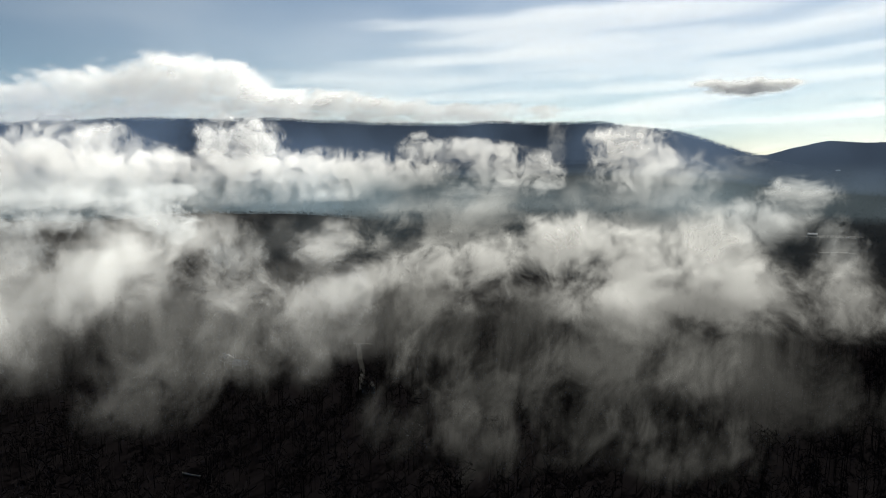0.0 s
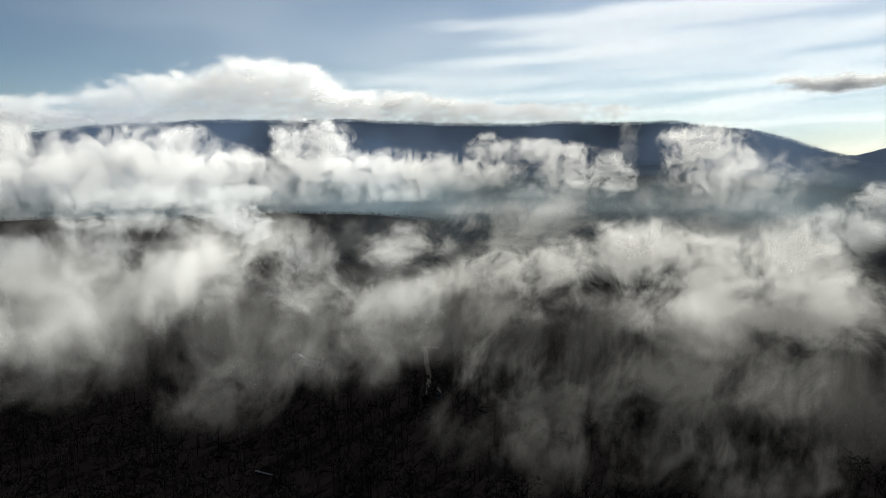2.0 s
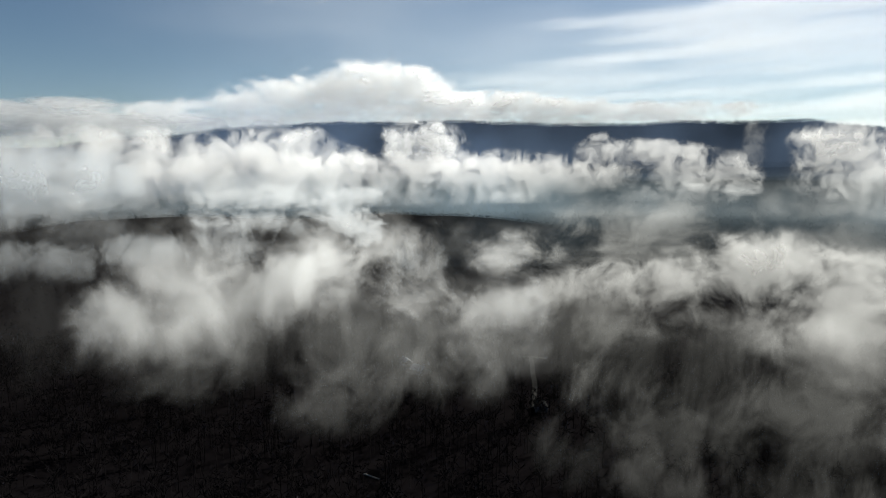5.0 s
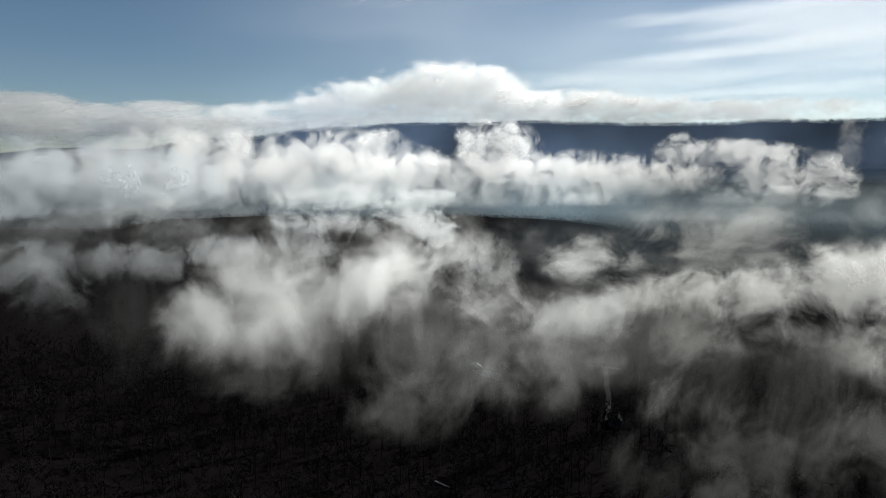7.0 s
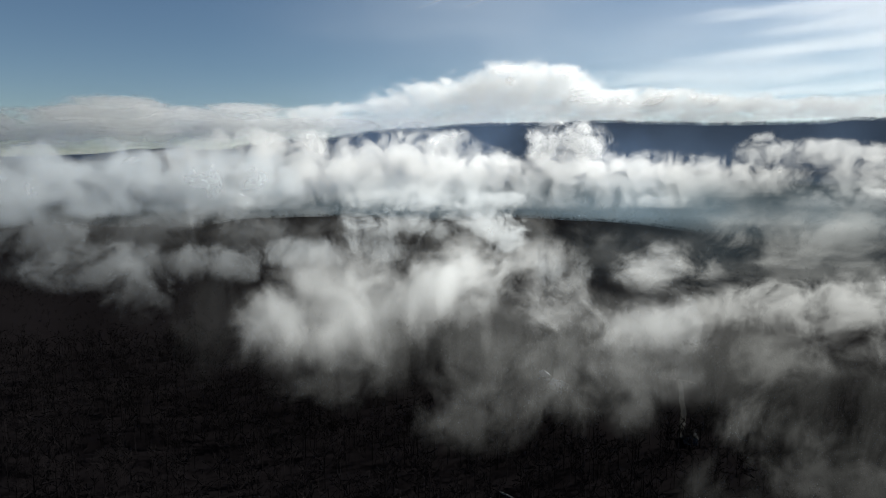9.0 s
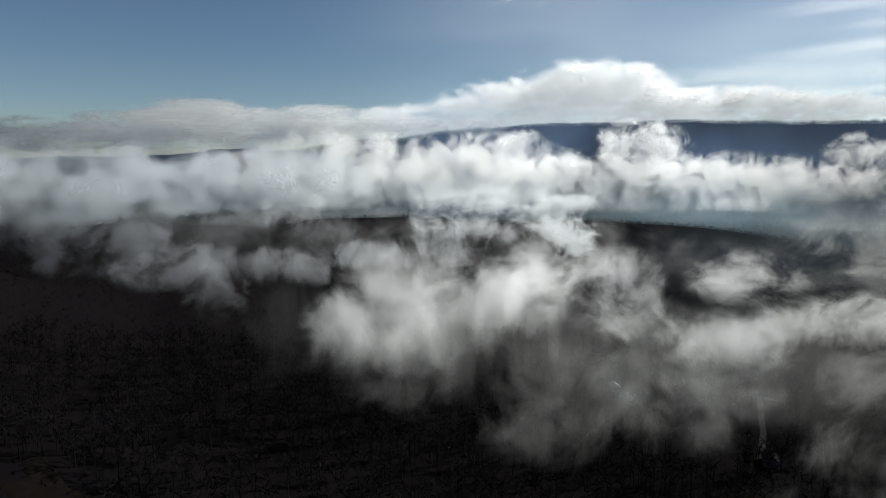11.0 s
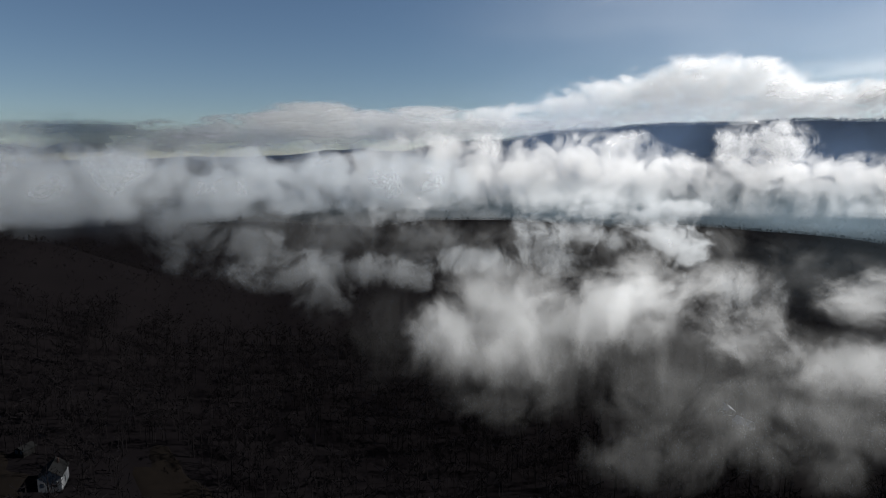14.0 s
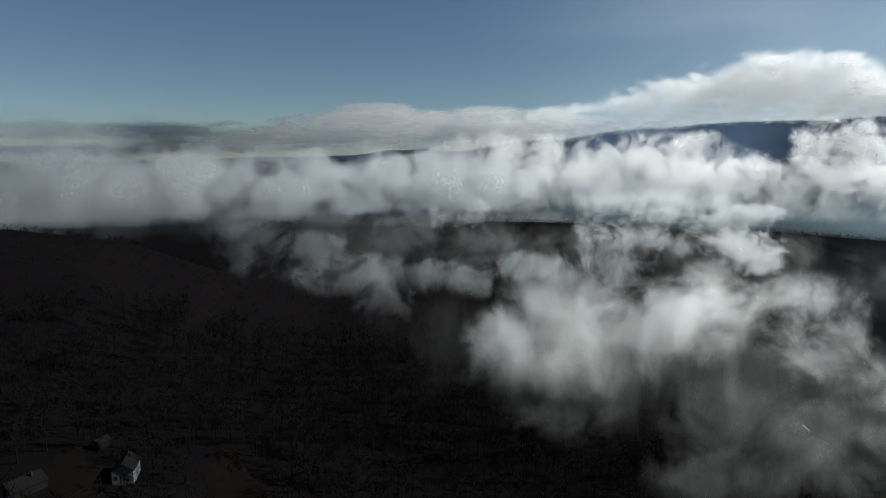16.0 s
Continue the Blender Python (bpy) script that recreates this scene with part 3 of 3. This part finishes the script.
def woods():
    rng = np.random.default_rng(31)
    x, y = scatter(rng, 120, 480, 7.0)
    forest("forest", "bare dark winter trees on the near slopes", x, y, 5, 30, 32)
    x, y = scatter(rng, 480, 1300, 9.4)
    forest("forest", "bare dark winter trees covering the valley and middle hill", x, y, 2, 14, 33, 6, 9, 2.5)
    x, y = scatter(rng, 1300, 2900, 17.0, -72, 40)
    forest("forest", "distant bare woods on the flank of the ridge", x, y, 2, 6, 34, 14, 22, 9.0)
    t = rng.uniform(0, len(SKYLINE) - 1.001, 8000)
    k = t.astype(int)
    pts = np.array([bearing(a) * d for a, d in SKYLINE])[:, :2]
    q = pts[k] + (pts[k + 1] - pts[k]) * (t - k)[:, None] + rng.normal(0, 60, (len(t), 2))
    forest("forest", "bare trees fringing the crest of the ridge", q[:, 0], q[:, 1], 3, 16, 35, 15, 27, 9.0)


SKYLINE = [(-46, 3350), (-37.6, 3000), (-27.8, 2850), (-20.8, 2800), (-9, 2750), (3.4, 2750), (13.2, 2700), (19.2, 2700), (25.8, 2800)]
woods()


# ---- settlement ----
def plain_material(name, colour, rough=0.7, metal=0.0, scale=1.5, vary=0.25):
    m, n, l, out = node_material(name)
    bsdf, co, no, mix = n.new("ShaderNodeBsdfPrincipled"), n.new("ShaderNodeTexCoord"), n.new("ShaderNodeTexNoise"), n.new("ShaderNodeMix")
    no.inputs["Scale"].default_value, no.inputs["Detail"].default_value = scale, 5
    mix.data_type = "RGBA"
    mix.inputs["A"].default_value = (*[c * (1 - vary) for c in colour], 1)
    mix.inputs["B"].default_value = (*[min(1, c * (1 + vary)) for c in colour], 1)
    l.new(co.outputs["Object"], no.inputs["Vector"])
    l.new(no.outputs["Fac"], mix.inputs["Factor"])
    l.new(mix.outputs["Result"], bsdf.inputs["Base Color"])
    bsdf.inputs["Roughness"].default_value, bsdf.inputs["Metallic"].default_value = rough, metal
    bsdf.inputs["Specular IOR Level"].default_value = 0.5 if rough < 0.5 else 0.05
    l.new(bsdf.outputs[0], out.inputs["Surface"])
    return m


# Walls, roofs, brick and gravel carry the dimness of the shaded valley in their colour.
SIDING = plain_material("shaded_white_siding", (0.1, 0.102, 0.105), 0.7)
DARK_BOARDS = plain_material("darkened_boards", (0.008, 0.0075, 0.0072), 0.85)
ROOFING = plain_material("darkened_shingles", (0.006, 0.006, 0.006), 0.85)
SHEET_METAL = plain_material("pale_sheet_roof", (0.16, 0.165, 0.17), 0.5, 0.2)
BRICK = plain_material("chimney_brick", (0.024, 0.016, 0.014), 0.9)
PANE = plain_material("window_glass", (0.03, 0.035, 0.04), 0.08, vary=0.0)
# Dry grass taken down to near black: the clearings' shade is in this colour.
DRY_GRASS = plain_material("shaded_dry_grass", (0.0038, 0.0027, 0.0019), 0.95, scale=0.25, vary=0.5)
GRAVEL = plain_material("shaded_pale_gravel", (0.02, 0.019, 0.017), 0.9, scale=0.6, vary=0.3)
PALE_WOOD = plain_material("pale_line_wood", (0.25, 0.24, 0.22), 0.7)


def boxes(name, *sizes):
    """One mesh of boxes, each: centre x, y, z and full size x, y, z."""
    bm = bmesh.new()
    for cx, cy, cz, sx, sy, sz in sizes:
        bmesh.ops.create_cube(bm, size=1, matrix=Matrix.Translation((cx, cy, cz)) @ Matrix.Diagonal((sx, sy, sz, 1)))
    bmesh.ops.bevel(bm, geom=bm.edges[:], offset=0.02, segments=1, affect="EDGES")
    me = bpy.data.meshes.new(name)
    bm.to_mesh(me)
    bm.free()
    return me


def gabled(name, w, l, eaves, ridge):
    """The walls of a house under its gables, standing from 1.5 m below ground."""
    v = np.array([(sx * w / 2, sy * l / 2, z) for sy in (-1, 1) for sx, z in ((-1, -1.5), (1, -1.5), (1, eaves), (0, ridge), (-1, eaves))])
    me = bpy.data.meshes.new(name)
    me.from_pydata([tuple(p) for p in v], [], [(0, 1, 2, 3, 4), (9, 8, 7, 6, 5), (1, 0, 5, 6), (2, 1, 6, 7), (4, 9, 5, 0), (3, 2, 7, 8), (4, 3, 8, 9)])
    return me


def slab(name, w, l, eaves, ridge, side):
    """One pitched roof plane with its thickness and overhang."""
    t, o = 0.22, 0.45
    fall = (ridge - eaves) / (w / 2)
    x1, z1 = side * (w / 2 + o), eaves - fall * o
    y = l / 2 + o
    v = [(0, -y, ridge + 0.02), (x1, -y, z1 + 0.02), (x1, y, z1 + 0.02), (0, y, ridge + 0.02)]
    v += [(a, b, c + t) for a, b, c in v]
    me = bpy.data.meshes.new(name)
    me.from_pydata(v, [], [(0, 1, 2, 3), (7, 6, 5, 4), (0, 4, 5, 1), (1, 5, 6, 2), (2, 6, 7, 3), (3, 7, 4, 0)])
    return me


def house(name, label, x, y, heading, w=8.0, l=11.0, eaves=4.6, ridge=7.6, walls=None, roof=None, category="house", chimney=True):
    root = new(name)
    z = float(land(np.array([x]), np.array([y]))[0])
    root.matrix_world = pose(x, y, z, 0, 0, heading)
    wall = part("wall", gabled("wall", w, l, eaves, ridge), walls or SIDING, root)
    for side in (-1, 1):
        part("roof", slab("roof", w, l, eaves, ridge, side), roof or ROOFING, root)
    for sy in (-1, 1):
        for sx in (-0.27, 0.27):
            win = part("window", boxes("window", (sx * w, sy * (l / 2 + 0.03), 2.0, 1.1, 0.08, 1.5)), SIDING, root)
            part("pane", boxes("pane", (sx * w, sy * (l / 2 + 0.075), 2.0, 0.9, 0.03, 1.3)), PANE, win)
    part("door", boxes("door", (w / 2 + 0.03, 0, 1.05, 0.08, 1.0, 2.1)), ROOFING, root)
    if chimney:
        part("chimney", boxes("chimney", (w * 0.18, l * 0.2, ridge + 0.2, 0.7, 0.7, 2.0)), BRICK, root)
    return tagged(root, label, category)


def draped(name, pts, half, lift, material):
    """A strip laid on the land along points x, y, with turned-down edges."""
    pts = [Vector(p) for p in pts]
    v, f = [], []
    for i, p in enumerate(pts):
        d = (pts[min(i + 1, len(pts) - 1)] - pts[max(i - 1, 0)]).normalized()
        n = Vector((-d.y, d.x))
        for k, (off, dz) in enumerate(((-half - 0.6, -1.2), (-half, lift), (half, lift), (half + 0.6, -1.2))):
            q = p + n * off
            v.append((q.x, q.y, float(land(np.array([q.x]), np.array([q.y]))[0]) + dz))
        if i:
            f += [(4 * i - 4 + k, 4 * i - 3 + k, 4 * i + 1 + k, 4 * i + k) for k in range(3)]
    me = bpy.data.meshes.new(name)
    me.from_pydata(v, [], f)
    return part(name, me, material)


def glade(cx, cy, rx, ry, label):
    """A meadow patch on the land with an uneven rim."""
    rng = np.random.default_rng(int(abs(cx)))
    v, f, rings, spokes = [], [], 6, 28
    rim = 1 + 0.22 * np.array([math.sin(3 * a) + math.sin(5 * a + 1) for a in np.linspace(0, 2 * math.pi, spokes, endpoint=False)])
    for r in range(rings + 1):
        for k in range(spokes):
            a, q = 2 * math.pi * k / spokes, r / rings * rim[k]
            px, py = cx + rx * q * math.cos(a), cy + ry * q * math.sin(a)
            v.append((px, py, float(land(np.array([px]), np.array([py]))[0]) + (0.35 if r < rings else -0.4)))
            if r:
                k2 = (k + 1) % spokes
                f.append(((r - 1) * spokes + k, r * spokes + k, r * spokes + k2, (r - 1) * spokes + k2))
    me = bpy.data.meshes.new("meadow")
    me.from_pydata(v, [], f)
    me.polygons.foreach_set("use_smooth", [True] * len(me.polygons))
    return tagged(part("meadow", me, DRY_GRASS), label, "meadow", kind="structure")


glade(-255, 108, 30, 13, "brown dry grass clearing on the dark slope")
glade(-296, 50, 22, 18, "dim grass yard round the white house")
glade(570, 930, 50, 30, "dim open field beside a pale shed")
house("house", "white gabled house standing in a dark clearing", -280, 72, 62)
house("house", "low dark boarded house at the clearing's rim", -290, 38, 20, 9, 13, 3.6, 6.4, walls=DARK_BOARDS)
house("shed", "small dark shed beside the white house", -312, 70, 30, 4.5, 6, 2.6, 4.0, walls=DARK_BOARDS, category="shed", chimney=False)
house("house", "small white house by the forest road", -40, 321, 15, 6, 8, 3.2, 5.4)
house("house", "pale-roofed white house half hidden in fog", -120, 363, 70, 7, 9, 3.2, 5.6, roof=SHEET_METAL)
house("shed", "pale-roofed shed in a gap of the woods", -134, 378, 40, 5, 8, 2.8, 4.4, roof=SHEET_METAL, category="shed", chimney=False)
house("shed", "white farm shed with a bright metal roof", 552, 938, 70, 7, 12, 3.4, 5.4, roof=SHEET_METAL, category="shed", chimney=False)
for az, dist, turn in ((29.6, 3050, 10), (30.7, 3100, 60), (31.8, 3000, 85), (33.4, 3080, 30)):
    place = bearing(az) * dist
    house("house", "tiny far white house below the hill", place.x, place.y, turn, 10, 18, 5, 8.5, roof=SHEET_METAL)
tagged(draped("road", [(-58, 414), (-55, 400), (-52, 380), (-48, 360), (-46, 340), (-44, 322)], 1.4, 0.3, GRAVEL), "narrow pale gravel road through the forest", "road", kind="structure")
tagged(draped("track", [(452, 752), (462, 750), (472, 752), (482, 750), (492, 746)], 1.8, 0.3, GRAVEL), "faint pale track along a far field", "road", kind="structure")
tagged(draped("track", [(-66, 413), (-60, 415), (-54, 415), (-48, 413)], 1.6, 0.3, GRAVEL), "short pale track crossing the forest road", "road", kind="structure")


# An unidentified thin bright line, given the form of a pale trunk.
def bright_line(x, y, heading, length):
    z = float(land(np.array([x]), np.array([y]))[0])
    v, f = spoke((-length / 2, 0, 0.32), (length / 2, 0.3, 0.5), 0.34, 0.16, 8)
    ob = part("bright_line", from_arrays("bright_line", v, f), PALE_WOOD)
    ob.matrix_world = pose(x, y, z, 0, 0, heading)
    return tagged(ob, "thin bright line in the forest, shaped as a pale trunk", "trunk")


bright_line(-100, 235, -20, 9)


# ---- single trees round the clearings ----
def split_tree(name, label, seed, x, y, height):
    """A bare tree of its own: trunk, each limb, and the fine crown of twigs."""
    rng = np.random.default_rng(seed)
    root = new(name)
    root.matrix_world = pose(x, y, float(land(np.array([x]), np.array([y]))[0]), 0, 0, rng.uniform(0, 360))
    top = np.array((rng.normal(0, 0.4), rng.normal(0, 0.4), height * 0.8))
    part("trunk", from_arrays("trunk", *spoke((0, 0, -1), top, 0.02 * height, 0.006 * height, 7)), SHADED_BARK, root)
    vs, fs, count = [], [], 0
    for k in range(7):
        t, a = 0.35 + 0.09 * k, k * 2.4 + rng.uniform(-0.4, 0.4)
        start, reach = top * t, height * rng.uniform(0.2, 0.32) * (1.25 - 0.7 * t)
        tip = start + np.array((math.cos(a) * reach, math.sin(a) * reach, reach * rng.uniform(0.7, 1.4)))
        part("limb", from_arrays("limb", *spoke(start, tip, 0.008 * height, 0.003 * height, 5)), SHADED_BARK, root)
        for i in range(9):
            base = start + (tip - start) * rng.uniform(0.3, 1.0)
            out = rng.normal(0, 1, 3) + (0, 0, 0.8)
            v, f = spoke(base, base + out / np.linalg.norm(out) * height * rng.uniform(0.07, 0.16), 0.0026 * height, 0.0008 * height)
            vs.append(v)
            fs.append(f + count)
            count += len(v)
    part("crown", from_arrays("crown", np.concatenate(vs), np.concatenate(fs)), SHADED_BARK, root)
    return tagged(root, label, "tree", "trees round the clearings")


def lone_trees():
    rng = np.random.default_rng(51)
    kinds = [split_tree("bare_tree", "leafless dark tree at the clearing's edge", 60 + k, -238 - 6 * k, 112 + 9 * k, 15 + 2 * k) for k in range(3)]
    for cx, cy, rx, ry, n in ((-255, 108, 36, 18, 9), (-292, 52, 28, 24, 8), (-126, 368, 17, 13, 3), (-43, 322, 10, 11, 3)):
        for k in range(n):
            a = 2 * math.pi * (k + rng.uniform(-0.3, 0.3)) / n
            x, y = cx + rx * math.cos(a), cy + ry * math.sin(a)
            copy_thing(kinds[rng.integers(3)], pose(x, y, float(land(np.array([x]), np.array([y]))[0]), 0, 0, rng.uniform(0, 360)))


lone_trees()
